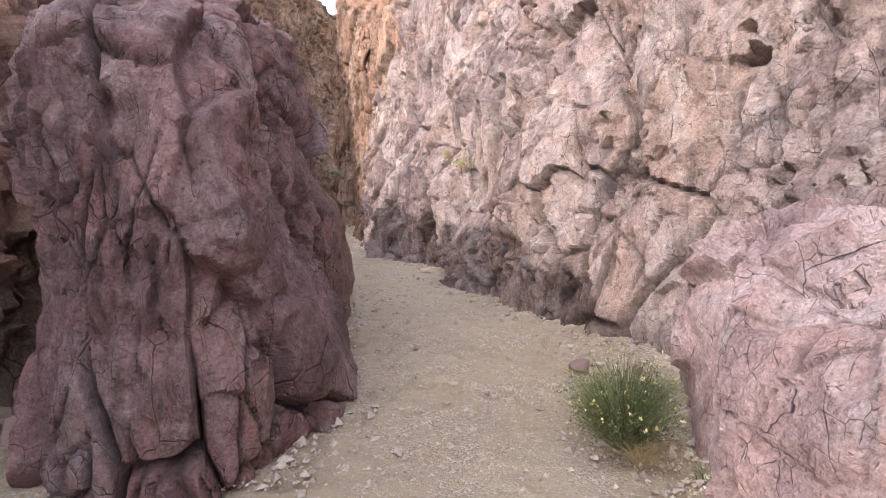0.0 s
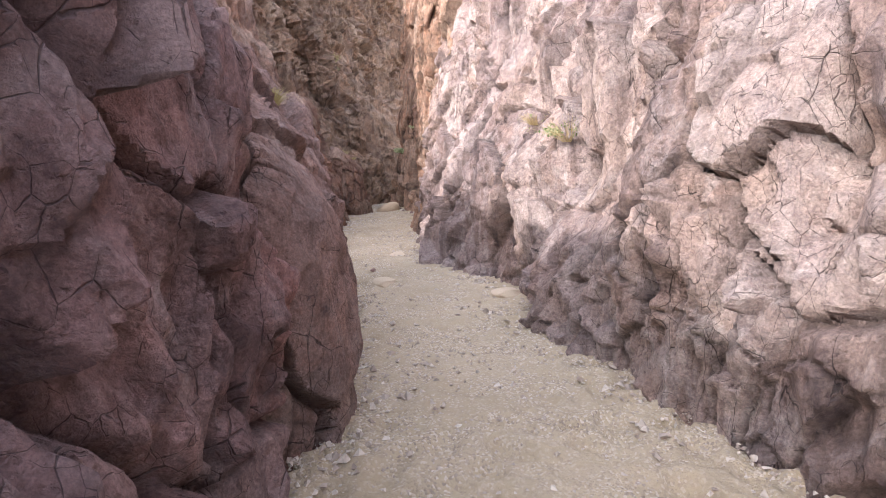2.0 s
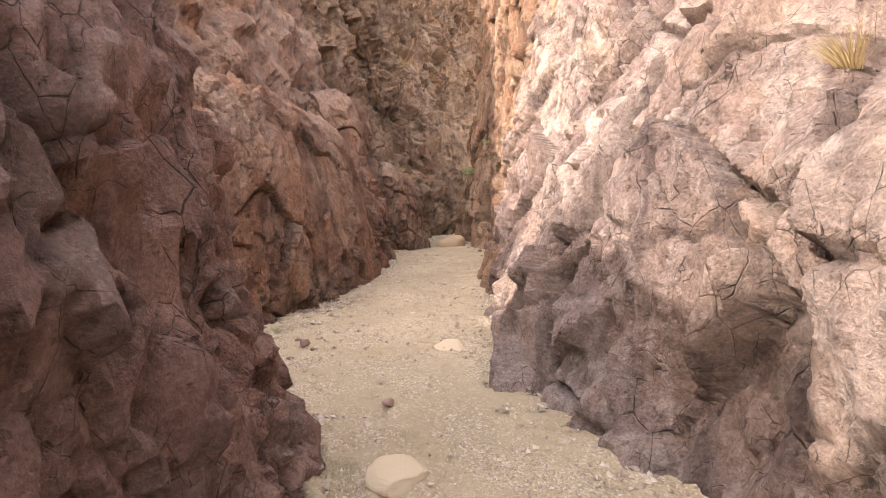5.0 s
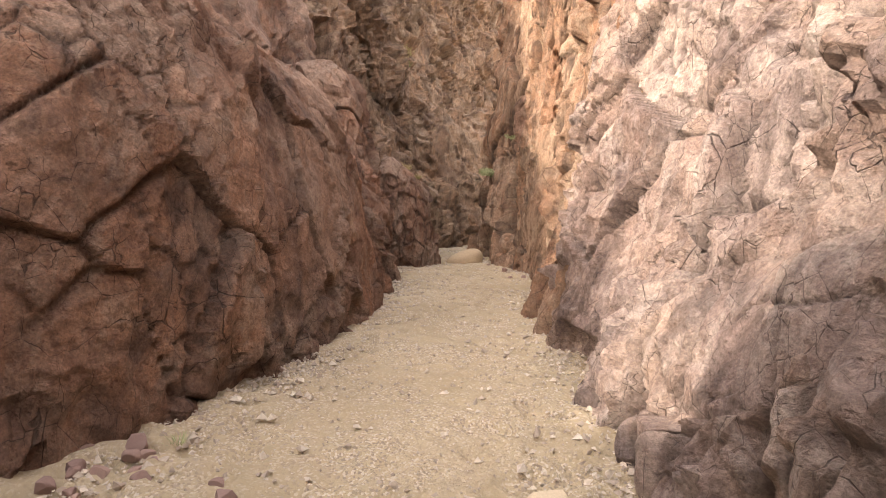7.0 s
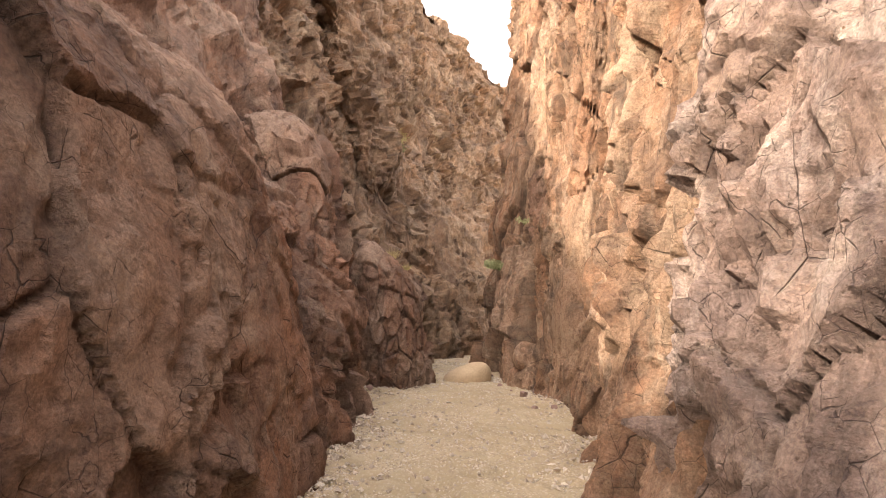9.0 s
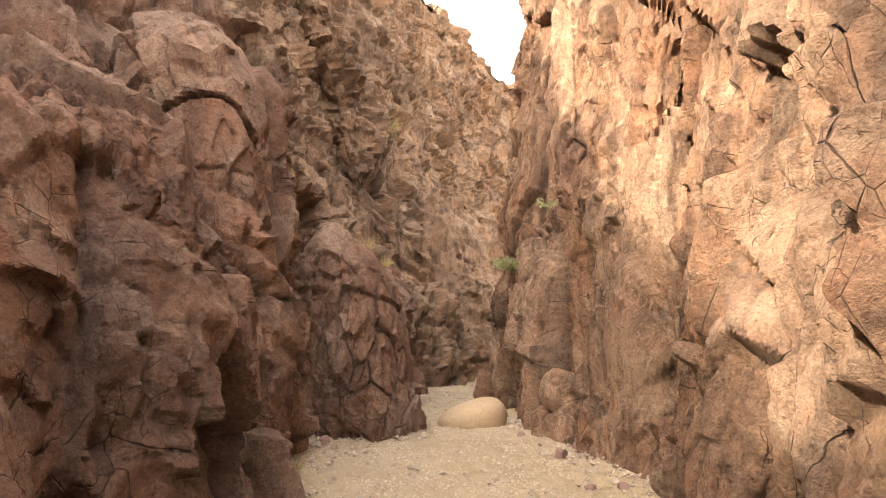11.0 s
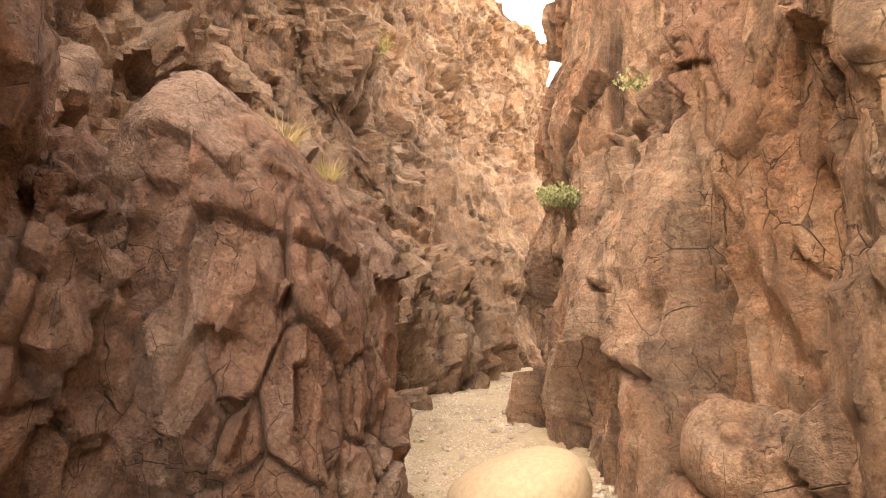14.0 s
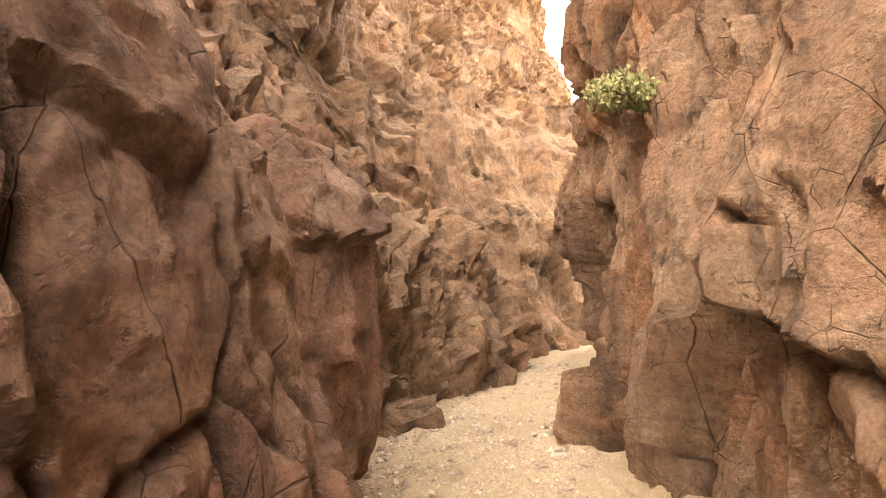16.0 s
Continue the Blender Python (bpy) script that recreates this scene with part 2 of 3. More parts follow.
def weather(p, nrm, seed, lump=0.16, block=0.16, size=0.75, rubble=0.6, tall=0.6, crack=0.09, rough=1.0, soft=0.014):
    """Pushes points along their normals: lumps, jointed blocks with open cracks between, broken rubble, chipped facets, fine roughness. Gives the points and the tone of their blocks."""
    warp = np.stack([smooth_noise(p * 1.1 + 31 * k, seed + 50 + k) for k in range(3)], 1)
    q = p + 0.10 * size * warp + 0.010 * np.stack([fractal(p * 5 + 11 * k, 2, seed + 60 + k) for k in range(3)], 1)
    d = lump * fractal(p * 0.65, 3, seed)
    squash = np.array([1, 1, tall])
    strength = np.clip(0.45 + 1.3 * smooth_noise(p * 0.8 + 5, seed + 8), 0.08, 1)
    gap, step, tilt, tone1 = blocks(q, size, seed + 7, squash, soft)
    d += block * step * (0.9 + 1.2 * strength) + 1.9 * block * tilt
    wide = min(0.022, max(0.018, 0.75 * soft))
    # Mask along the open cracks, by which the colour darkens them.
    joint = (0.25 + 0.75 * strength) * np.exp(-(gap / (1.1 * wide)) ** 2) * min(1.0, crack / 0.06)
    d -= 1.5 * crack * (0.12 + 0.88 * strength) * np.exp(-(gap / wide) ** 2)
    broken = np.clip(0.15 + 1.9 * smooth_noise(p * 0.7 + 91, seed + 9), 0.22, 1) * rubble
    small = size * 0.42
    gap, step, tilt, tone2 = blocks(q, small, seed + 13, squash, min(soft, 0.018))
    open_joint = np.clip(0.05 + 1.7 * smooth_noise(p * 1.4 + 40, seed + 12), 0.0, 1)
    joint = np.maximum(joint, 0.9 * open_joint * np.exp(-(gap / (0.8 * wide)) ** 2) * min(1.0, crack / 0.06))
    d += broken * small * (0.62 * step + 0.80 * tilt) - (0.35 + 0.65 * rubble) * 0.55 * crack * open_joint * np.exp(-(gap / (0.8 * wide)) ** 2)
    chip = size * 0.19
    patch = np.clip(0.45 + 1.5 * smooth_noise(p * 1.1 + 17, seed + 15), 0.28, 1)
    gap, step, tilt, tone3 = blocks(q, chip, seed + 19, squash, min(soft, 0.014))
    d += (0.35 + 0.75 * rubble) * patch * rough * chip * (0.55 * step + 0.95 * tilt)
    tiny = size * 0.085
    if tiny > 0.048:
        _, step, tilt, _ = blocks(q, tiny, seed + 23, squash * np.array([1, 1, 1.5]), 0.3 * tiny)
        d += (0.2 + 0.8 * rubble) * (1.1 - patch) * rough * tiny * (0.18 * step + 0.38 * tilt)
    d += rough * (0.010 * fractal(p * 4.2, 4, seed + 20, 0.6) + 0.010 * broken * fractal(p * 14, 2, seed + 30))
    return p + nrm * d[:, None], np.stack([tone1, tone2, tone3, joint], 1)


def spline(t, k):
    """Weights of a Catmull-Rom curve through k values at the parameters t in 0..k-1."""
    w = np.zeros((len(t), k))
    i = np.clip(np.floor(t).astype(int), 0, k - 2)
    f = t - i
    rows = np.arange(len(t))
    for off, c in ((-1, -0.5 * f ** 3 + f ** 2 - 0.5 * f), (0, 1.5 * f ** 3 - 2.5 * f ** 2 + 1), (1, -1.5 * f ** 3 + 2 * f ** 2 + 0.5 * f), (2, 0.5 * f ** 3 - 0.5 * f ** 2)):
        np.add.at(w, (rows, np.clip(i + off, 0, k - 1)), c)
    return w


def mesh_from(name, verts, faces, material, smooth=True, crisp=0, tone=None):
    me = bpy.data.meshes.new(name)
    me.vertices.add(len(verts))
    me.vertices.foreach_set("co", np.asarray(verts, dtype=np.float32).ravel())
    faces = np.asarray(faces, dtype=np.int32)
    n, k = faces.shape
    me.loops.add(n * k)
    me.loops.foreach_set("vertex_index", faces.ravel())
    me.polygons.add(n)
    me.polygons.foreach_set("loop_start", np.arange(0, n * k, k, dtype=np.int32))
    me.update(calc_edges=True)
    me.polygons.foreach_set("use_smooth", np.full(n, smooth))
    me.materials.append(material)
    if tone is not None:
        me.attributes.new("tone", 'FLOAT_COLOR', 'POINT').data.foreach_set("color", tone.astype(np.float32).ravel())
    if crisp:
        me.set_sharp_from_angle(angle=radians(crisp))
    me.validate()
    return me


def grid_faces(nu, nv, flip=False):
    a = (np.arange(nu - 1)[:, None] * nv + np.arange(nv - 1)[None, :]).ravel()
    f = np.stack([a, a + nv, a + nv + 1, a + 1], 1)
    return f[:, ::-1] if flip else f


def grid_normals(p, flip):
    n = np.cross(np.gradient(p, axis=0), np.gradient(p, axis=1))
    n /= np.linalg.norm(n, axis=2, keepdims=True) + 1e-9
    return -n if flip else n


def wall(name, side, stations, step, material, seed, label, depth=3.0, coarse=0.6, dents=(), **look_of):
    """A rock wall along stations (x, y, four setbacks at quarters of the height, height). side: 1 rock on the right of the way, -1 on the left."""
    s = np.array(stations)
    k = len(s)
    run = np.linalg.norm(np.diff(s[:, :2], axis=0), axis=1)
    t = np.concatenate([np.linspace(i, i + 1, max(2, int(run[i] / step)), endpoint=False) for i in range(k - 1)] + [[k - 1.0]])
    s = spline(t, k) @ s
    way = np.gradient(s[:, :2], axis=0)
    kernel = max(3, int(0.6 / step))
    way = np.stack([np.convolve(np.pad(way[:, j], kernel, mode='edge'), np.ones(2 * kernel + 1) / (2 * kernel + 1), mode='valid') for j in (0, 1)], 1)
    way /= np.linalg.norm(way, axis=1, keepdims=True)
    into = side * np.stack([way[:, 1], -way[:, 0]], 1)
    top = float(np.max(s[:, 6]))
    grow = np.arange(0, 4000)
    rise = np.cumsum(step * (1 + coarse * grow / 200.0))
    rise = np.concatenate([[-0.4, -0.2, 0.0], rise[rise < top]])
    v = rise / rise[-1]
    w = spline(np.clip(v, 0, 1) * 4, 5)
    setback = np.concatenate([np.zeros((len(s), 1)), s[:, 2:6]], 1) @ w.T
    z = s[:, 6:7] * v[None, :]
    back = np.linspace(0, 1, 14)[1:] ** 1.5
    setback = np.concatenate([setback, setback[:, -1:] + depth * back], 1)
    z = np.concatenate([z, z[:, -1:] + 0.3 * back], 1)
    p = np.stack([s[:, 0:1] + into[:, 0:1] * setback, s[:, 1:2] + into[:, 1:2] * setback, z], 2)
    nu, nv = p.shape[:2]
    nrm = grid_normals(p, side > 0)
    flat, out_way = p.reshape(-1, 3), nrm.reshape(-1, 3)
    push = np.zeros(len(flat))
    for x, y, zc, rh, rv, deep in dents:          # hollows and fissures (deep > 0) and bosses (deep < 0)
        wob = 0.35 * rh * smooth_noise(flat * 1.3, seed + 3)
        push += deep * np.exp(-(np.hypot(flat[:, 0] - x + wob, flat[:, 1] - y + wob) / rh) ** 2 - ((flat[:, 2] - zc) / rv) ** 2)
    look_of.setdefault("soft", 1.5 * step)
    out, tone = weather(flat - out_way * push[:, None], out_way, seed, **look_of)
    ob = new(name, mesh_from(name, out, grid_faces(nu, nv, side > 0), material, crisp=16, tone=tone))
    return tagged(ob, label, "rock wall", kind="structure")


def round_grid(n):
    """A cube of n x n quads a side, blown up to a ball, with shared edges: points and faces."""
    t = np.linspace(-1, 1, n + 1)
    a, b = np.meshgrid(t, t, indexing="ij")
    one = np.ones_like(a)
    sides = [(one, a, b, 0), (-one, a, b, 1), (a, one, b, 1), (a, -one, b, 0), (a, b, one, 0), (a, b, -one, 1)]
    v = np.concatenate([np.stack([x, y, z], 2).reshape(-1, 3) for x, y, z, _ in sides])
    f = np.concatenate([grid_faces(n + 1, n + 1, bool(fl)) + i * (n + 1) ** 2 for i, (_, _, _, fl) in enumerate(sides)])
    key = np.round((v + 1) * n / 2).astype(np.int64)
    _, first, where = np.unique(key[:, 0] * 1000000 + key[:, 1] * 1000 + key[:, 2], return_index=True, return_inverse=True)
    v = np.tan(v[first] * math.pi / 4)
    return v / np.linalg.norm(v, axis=1, keepdims=True), where.ravel()[f]


def boulder(name, centre, radii, turn, material, seed, label, boxy=2.6, taper=0.0, lean=(0, 0), slope=(0, 0), n=60, sink=0.35, category="boulder", base=0.0, group="", tip=(0, 0), **look_of):
    """A rounded block that stands on the ground. radii: half width, half length, height above base. slope: how its height falls off across and along. tip: its tilt."""
    v, f = round_grid(n)
    r = (np.abs(v) ** boxy).sum(1) ** (1 / boxy)
    e = v / r[:, None]
    h = radii[2] / 2 * (1 + sink)
    rise = np.clip((e[:, 2] + 1) / 2, 0, 1)
    k = 1 - taper * rise
    z = (e[:, 2] + 1) * h * (1 - slope[0] * e[:, 0] - slope[1] * e[:, 1]) - radii[2] * sink
    p = np.stack([e[:, 0] * radii[0] * k + lean[0] * rise, e[:, 1] * radii[1] * k + lean[1] * rise, z], 1)
    nrm = np.sign(v) * np.abs(v) ** (boxy - 1) / np.array([radii[0], radii[1], h])
    nrm /= np.linalg.norm(nrm, axis=1, keepdims=True) + 1e-9
    m = np.array(Euler((radians(tip[0]), radians(tip[1]), radians(turn))).to_matrix())
    p, nrm = p @ m.T, nrm @ m.T
    place = np.array([centre[0], centre[1], base])
    look_of.setdefault("soft", min(0.022, max(0.014, 1.2 * max(radii[:2]) / n)))
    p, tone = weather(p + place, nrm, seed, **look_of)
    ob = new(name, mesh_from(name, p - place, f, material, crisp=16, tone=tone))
    ob.location = place
    return tagged(ob, label, category, group)

# ---------------------------------------------------------------- ground


def ground():
    """One sheet of sand with trodden dimples along the way, fine near the path and coarse beyond."""
    out = np.geomspace(0.3, 300, 14)
    us = np.concatenate([-2.7 - out[::-1], np.arange(-2.7, 2.71, 0.032), 2.7 + out])
    ys = np.concatenate([-0.6 - out[::-1], np.arange(-0.6, 27.5, 0.032), 27.5 + out])
    middle = np.interp(ys, (-1, 3, 6, 9, 12, 16, 20, 24, 30), (2.2, 2.2, 1.2, 0.0, -2.1, -3.2, -4.7, -6.5, -7.5))
    middle = np.convolve(np.pad(middle, 25, mode='edge'), np.ones(51) / 51, mode='valid')
    gx, gy = us[:, None] + middle[None, :], np.repeat(ys[None, :], len(us), 0)
    p = np.stack([gx.ravel(), gy.ravel(), np.zeros(gx.size)], 1)
    q = p[:, :2] / np.array([0.24, 0.20])
    cell = np.floor(q).astype(np.int64)
    f1, pick = np.full(len(q), 9.0), np.zeros(len(q))
    for dx in (-1, 0, 1):
        for dy in (-1, 0, 1):
            cx, cy = cell[:, 0] + dx, cell[:, 1] + dy
            a, b = hashed(cx, cy, cx * 0, 77), hashed(cx, cy, cx * 0, 78)
            d = np.hypot(q[:, 0] - cx - a, q[:, 1] - cy - b)
            pick = np.where(d < f1, (3.7 * a + 5.3 * b) % 1.0, pick)
            f1 = np.minimum(f1, d)
    dimple = -0.062 * np.clip(1 - (f1 / 0.46) ** 2, 0, 1) * (0.3 + pick) + 0.022 * np.exp(-((f1 - 0.55) / 0.14) ** 2)
    soft = np.clip(0.75 + 0.8 * smooth_noise(p * 0.8, 3), 0.25, 1)
    p[:, 2] = dimple * soft + 0.02 * fractal(p * 0.9, 3, 5) + 0.010 * fractal(p * 8, 2, 9)
    ob = new("ground", mesh_from("ground", p, grid_faces(len(us), len(ys)), SAND))
    tagged(ob, "trodden tan sand floor of the dry wash", "ground", kind="structure")


ground()

# ---------------------------------------------------------------- canyon walls
wall("wall_right", 1, [
    (4.75, 0.2, 0.8, 1.6, 2.2, 2.8, 7), (4.6, 1.2, 0.9, 1.7, 2.3, 2.8, 7), (4.25, 3.2, 0.7, 1.5, 2.0, 2.5, 7),
    (3.85, 4.5, 0.4, 1.0, 1.6, 2.0, 7), (3.2, 5.25, 0.3, 0.9, 1.3, 1.8, 7), (2.4, 6.35, 0.35, 0.9, 1.4, 1.8, 7), (1.62, 7.95, 0.45, 1.0, 1.5, 1.9, 7),
    (1.07, 9.25, 0.5, 1.3, 1.8, 2.2, 7), (0.1, 10.8, 0.45, 1.3, 1.8, 2.3, 7), (-0.52, 11.75, 0.5, 1.3, 1.8, 2.3, 7), (-1.0, 12.7, 0.8, 1.5, 1.9, 2.3, 7.2),
    (-1.4, 14.1, 0.6, 1.2, 1.6, 2.0, 7.5), (-2.05, 15.8, 0.3, 0.7, 1.1, 1.5, 8)], 0.026, ROCK_PINK, 11, "sunlit pink-tan canyon wall of cracked volcanic rock", coarse=1.0, lump=0.16, block=0.085, rubble=0.8,
    dents=((3.55, 5.9, 2.5, 0.35, 0.7, 0.55), (3.15, 5.7, 1.4, 0.14, 0.8, 0.2), (0.3, 10.8, 1.6, 0.9, 0.8, -0.16), (2.3, 7.3, 1.0, 0.8, 0.6, -0.12), (1.3, 9.9, 2.2, 0.5, 0.35, 0.3),
           (-0.15, 12.9, 1.5, 0.4, 0.3, 0.2), (-0.7, 14.6, 2.0, 0.18, 1.2, 0.12), (2.6, 7.6, 2.6, 0.22, 0.8, 0.15)))
wall("wall_pillars", 1, [
    (-1.8, 15.0, 0.8, 1.2, 1.5, 1.8, 8), (-2.1, 16.0, 0.3, 0.6, 1.0, 1.4, 8), (-2.4, 17.1, 0.3, 0.6, 0.9, 1.3, 8.5), (-2.7, 18.6, 0.25, 0.5, 0.8, 1.2, 8.5), (-3.0, 20.0, 0.15, 0.4, 0.7, 1.1, 8.5),
    (-3.8, 21.1, 0.1, 0.3, 0.6, 1.0, 8.2), (-4.5, 22.1, 0.25, 0.7, 1.0, 1.5, 7.5), (-5.28, 23.2, 0.35, 1.1, 1.6, 2.2, 6.8), (-5.65, 24.3, 0.3, 0.7, 1.1, 1.5, 8.5),
    (-5.9, 26.5, 0.1, 0.2, 0.3, 0.5, 13), (-6.3, 29.5, 0.0, 0.1, 0.2, 0.4, 15)], 0.026, ROCK_PILLAR, 23, "orange-brown canyon wall in tall jointed pillars", coarse=1.2, lump=0.10, tall=0.34, size=0.75, block=0.15, rubble=1.0,
    dents=((-3.0, 20.6, 4.6, 0.35, 2.2, 0.16), (-2.2, 17.9, 4.4, 0.35, 2.2, 0.15), (-3.6, 21.6, 4.2, 0.35, 2.2, 0.16)))
wall("wall_far", -1, [
    (-7.6, 20.5, 1.2, 2.2, 3.2, 4.5, 16), (-7.3, 22.4, 1.4, 2.4, 3.4, 4.8, 17), (-7.25, 24.2, 2.3, 3.6, 4.6, 6.0, 17.5), (-7.15, 25.8, 2.8, 4.4, 5.6, 6.8, 18), (-7.3, 27.6, 2.9, 4.3, 5.3, 6.5, 18),
    (-8.7, 29.6, 1.2, 2.2, 3.0, 4.2, 18), (-9.5, 33.0, 1.0, 1.8, 2.6, 3.6, 18), (-9.5, 38.0, 1.0, 1.8, 2.6, 3.4, 16.5), (-7.0, 44.0, 1.0, 1.8, 2.6, 3.4, 14)], 0.06, ROCK_CLIFF, 37,
    "tall rugged tan-brown cliff with dark stains", lump=0.3, block=0.19, size=0.9, rubble=1.0, tall=0.9, coarse=0.7)
wall("wall_bend", -1, [
    (-7.9, 27.8, 0.4, 0.9, 1.5, 2.2, 4.6), (-7.15, 29.4, 0.4, 0.9, 1.5, 2.2, 5.0), (-6.3, 31.0, 0.4, 0.9, 1.5, 2.2, 5.2), (-4.0, 33.0, 0.4, 0.9, 1.5, 2.2, 5.4), (1.0, 35.0, 0.4, 0.9, 1.5, 2.2, 6.0)], 0.08, ROCK_CLIFF, 41,
    "shaded brown rock wall closing the bend", lump=0.25, block=0.16, size=0.8)
wall("wall_left", -1, [
    (-0.9, 0.2, 0.4, 0.8, 1.4, 2.0, 4.2), (-0.9, 2.5, 0.2, 0.5, 0.9, 1.5, 4.2), (-1.0, 5.0, 0.3, 0.6, 1.0, 1.6, 4.0), (-1.9, 7.5, 0.4, 0.8, 1.4, 2.0, 3.4),
    (-3.0, 9.6, 0.4, 0.8, 1.4, 2.0, 3.3), (-4.6, 11.5, 0.4, 0.8, 1.4, 2.0, 4.2), (-5.6, 14.5, 0.4, 0.8, 1.4, 2.2, 4.9), (-6.8, 17.5, 0.4, 0.8, 1.4, 2.2, 6.0), (-7.4, 20.0, 0.4, 0.9, 1.4, 2.2, 8.5), (-7.8, 22.0, 0.8, 1.4, 2.0, 3.0, 9.0)],
    0.075, ROCK_BROWN, 53, "shaded mauve-brown rock wall behind the boulders", lump=0.3, block=0.2, size=0.8)
# Added tier: fills the sky gap; raised beyond y 12 to shade the pillars.
wall("wall_left_upper", -1, [
    (-5.0, -7.0, 0.4, 0.8, 1.2, 1.6, 6.3), (-5.4, 0.0, 0.4, 0.8, 1.2, 1.6, 6.3), (-5.6, 5.0, 0.4, 0.8, 1.2, 1.6, 6.4), (-6.2, 9.0, 0.4, 0.8, 1.2, 1.6, 6.5), (-7.6, 12.5, 0.4, 0.8, 1.2, 1.6, 8.9), (-8.6, 17.0, 0.4, 0.8, 1.2, 1.6, 12.0), (-9.5, 21.0, 0.5, 1.0, 1.4, 1.8, 14.5)],
    0.10, ROCK_CLIFF, 67, "dark upper cliff set back behind the boulders", lump=0.35, block=0.3, size=1.0)
wall("wall_right_behind", 1, [(5.8, -7.0, 0.8, 1.5, 2.1, 2.8, 4), (5.1, -2.5, 0.8, 1.6, 2.2, 2.8, 4), (4.72, 0.3, 0.8, 1.6, 2.2, 2.8, 6)], 0.12, ROCK_PINK, 71, "pink rock wall at the start of the wash", lump=0.18)
# Out of view; made tall and steep to keep sun off the first sand.
wall("wall_left_behind", -1, [(-0.7, -8.0, 0.1, 0.2, 0.3, 0.5, 5.2), (-0.85, -3.0, 0.1, 0.2, 0.3, 0.5, 5.2), (-0.9, 0.3, 0.3, 0.6, 1.0, 1.6, 4.4)], 0.12, ROCK_MAUVE, 73, "unseen mauve rock wall behind the start, shading the sand", lump=0.3)
wall("wall_back", -1, [(7.5, -8.2, 0.5, 1, 1.5, 2, 3.6), (2.5, -8.6, 0.5, 1, 1.5, 2, 3.6), (-1.8, -8.0, 0.5, 1, 1.5, 2, 3.6)], 0.2, ROCK_MAUVE, 59, "plain rock wall closing the wash", lump=0.3)

# ---------------------------------------------------------------- boulders and rock masses
boulder("boulder", (0.30, 3.55), (0.80, 1.75, 2.75), 15, ROCK_MAUVE, 101, "tall mauve boulder with deep cracks beside the sand", boxy=3.4, taper=0.15, lean=(-0.05, 0.1), n=120, size=0.5, block=0.10, crack=0.12, tall=0.45, rubble=0.7)
boulder("boulder", (-1.55, 7.5), (1.2, 2.35, 3.0), 25, ROCK_GREY, 103, "long rounded grey-mauve boulder with a smooth shoulder", boxy=3.0, taper=0.15, slope=(0.24, -0.10), n=125, block=0.075, rubble=0.55, size=0.75)
boulder("boulder", (-0.02, 5.62), (0.62, 0.80, 1.78), 15, ROCK_GREY, 105, "smooth grey boulder with a rounded shoulder beside the sand", boxy=2.9, taper=0.08, slope=(0.06, 0.0), n=90, lump=0.05, block=0.05, rubble=0.15, size=0.7, crack=0.07)
boulder("boulder", (-1.0, 5.3), (0.78, 0.85, 2.9), 15, ROCK_MAUVE, 107, "tall mauve block wedged between larger boulders", boxy=3.0, taper=0.12, n=90, rubble=0.3, size=0.6)
boulder("boulder", (-4.82, 13.5), (1.25, 3.2, 2.9), 9, ROCK_BROWN, 109, "huge domed brown rock mass with angular cracks", boxy=3.3, taper=0.28, slope=(0.08, 0.05), n=135, lump=0.10, block=0.042, rubble=0.5, size=0.68, crack=0.055)
boulder("boulder", (-6.12, 17.75), (1.15, 2.3, 2.5), 24, ROCK_BROWN, 113, "dark brown fractured rock mass beside the sand", boxy=2.9, taper=0.3, lean=(-0.2, 0), slope=(0.12, 0.1), n=120, rubble=0.9, size=0.65, lump=0.1)
boulder("boulder", (-6.92, 19.15), (0.75, 0.9, 2.3), 20, ROCK_BROWN, 117, "massive overhanging brown block resting on the rocks", boxy=3.2, taper=0.1, base=1.7, sink=0.1, n=80, tip=(0, -12), size=1.1, rubble=0.3, block=0.07, lump=0.06)
boulder("boulder", (-6.34, 20.95), (0.68, 0.85, 2.1), 20, ROCK_BROWN, 128, "rounded brown boulder with pitted hollows", boxy=2.6, taper=0.12, slope=(0.22, 0.05), n=120, lump=0.05, block=0.05, rubble=0.7, size=0.85, crack=0.10)
boulder("boulder", (-7.0, 20.2), (0.55, 0.7, 1.9), 20, ROCK_BROWN, 119, "reddish-brown rock face in the recess beside the rounded boulder", boxy=3.0, taper=0.15, n=70, size=0.7, block=0.08)
boulder("boulder", (-7.2, 22.7), (0.55, 0.7, 2.0), 20, ROCK_BROWN, 129, "reddish rock column at the foot of the cliff", boxy=2.8, taper=0.3, n=60, size=0.6)
boulder("boulder", (-0.08, 12.05), (0.5, 0.95, 1.15), 25, ROCK_PINK, 145, "leaning cracked slab at the foot of the pink wall", boxy=3.2, taper=0.25, lean=(0.15, 0), n=80, block=0.08, rubble=0.3, size=0.6)
boulder("boulder", (-0.85, 12.45), (0.28, 0.3, 0.42), 20, ROCK_PINK, 147, "low flat-topped pink ledge block beside the sand", boxy=3.6, n=40, block=0.05, rubble=0.1, rough=0.5)
boulder("boulder", (-1.08, 13.4), (0.17, 0.2, 0.5), 20, ROCK_PINK, 149, "pointed pink stone leaning on the wall", boxy=2.4, taper=0.5, n=30, block=0.04, rubble=0.1, rough=0.5)
boulder("rock_pillar", (-2.95, 21.0), (0.74, 0.78, 7.6), 32, ROCK_PILLAR, 161, "tall orange-brown rock pillar with horizontal joints against the wall", boxy=5.0, taper=0.12, lean=(0.25, 0.1), n=110, lump=0.06, block=0.07, rubble=0.4, size=0.9, category="rock pillar")
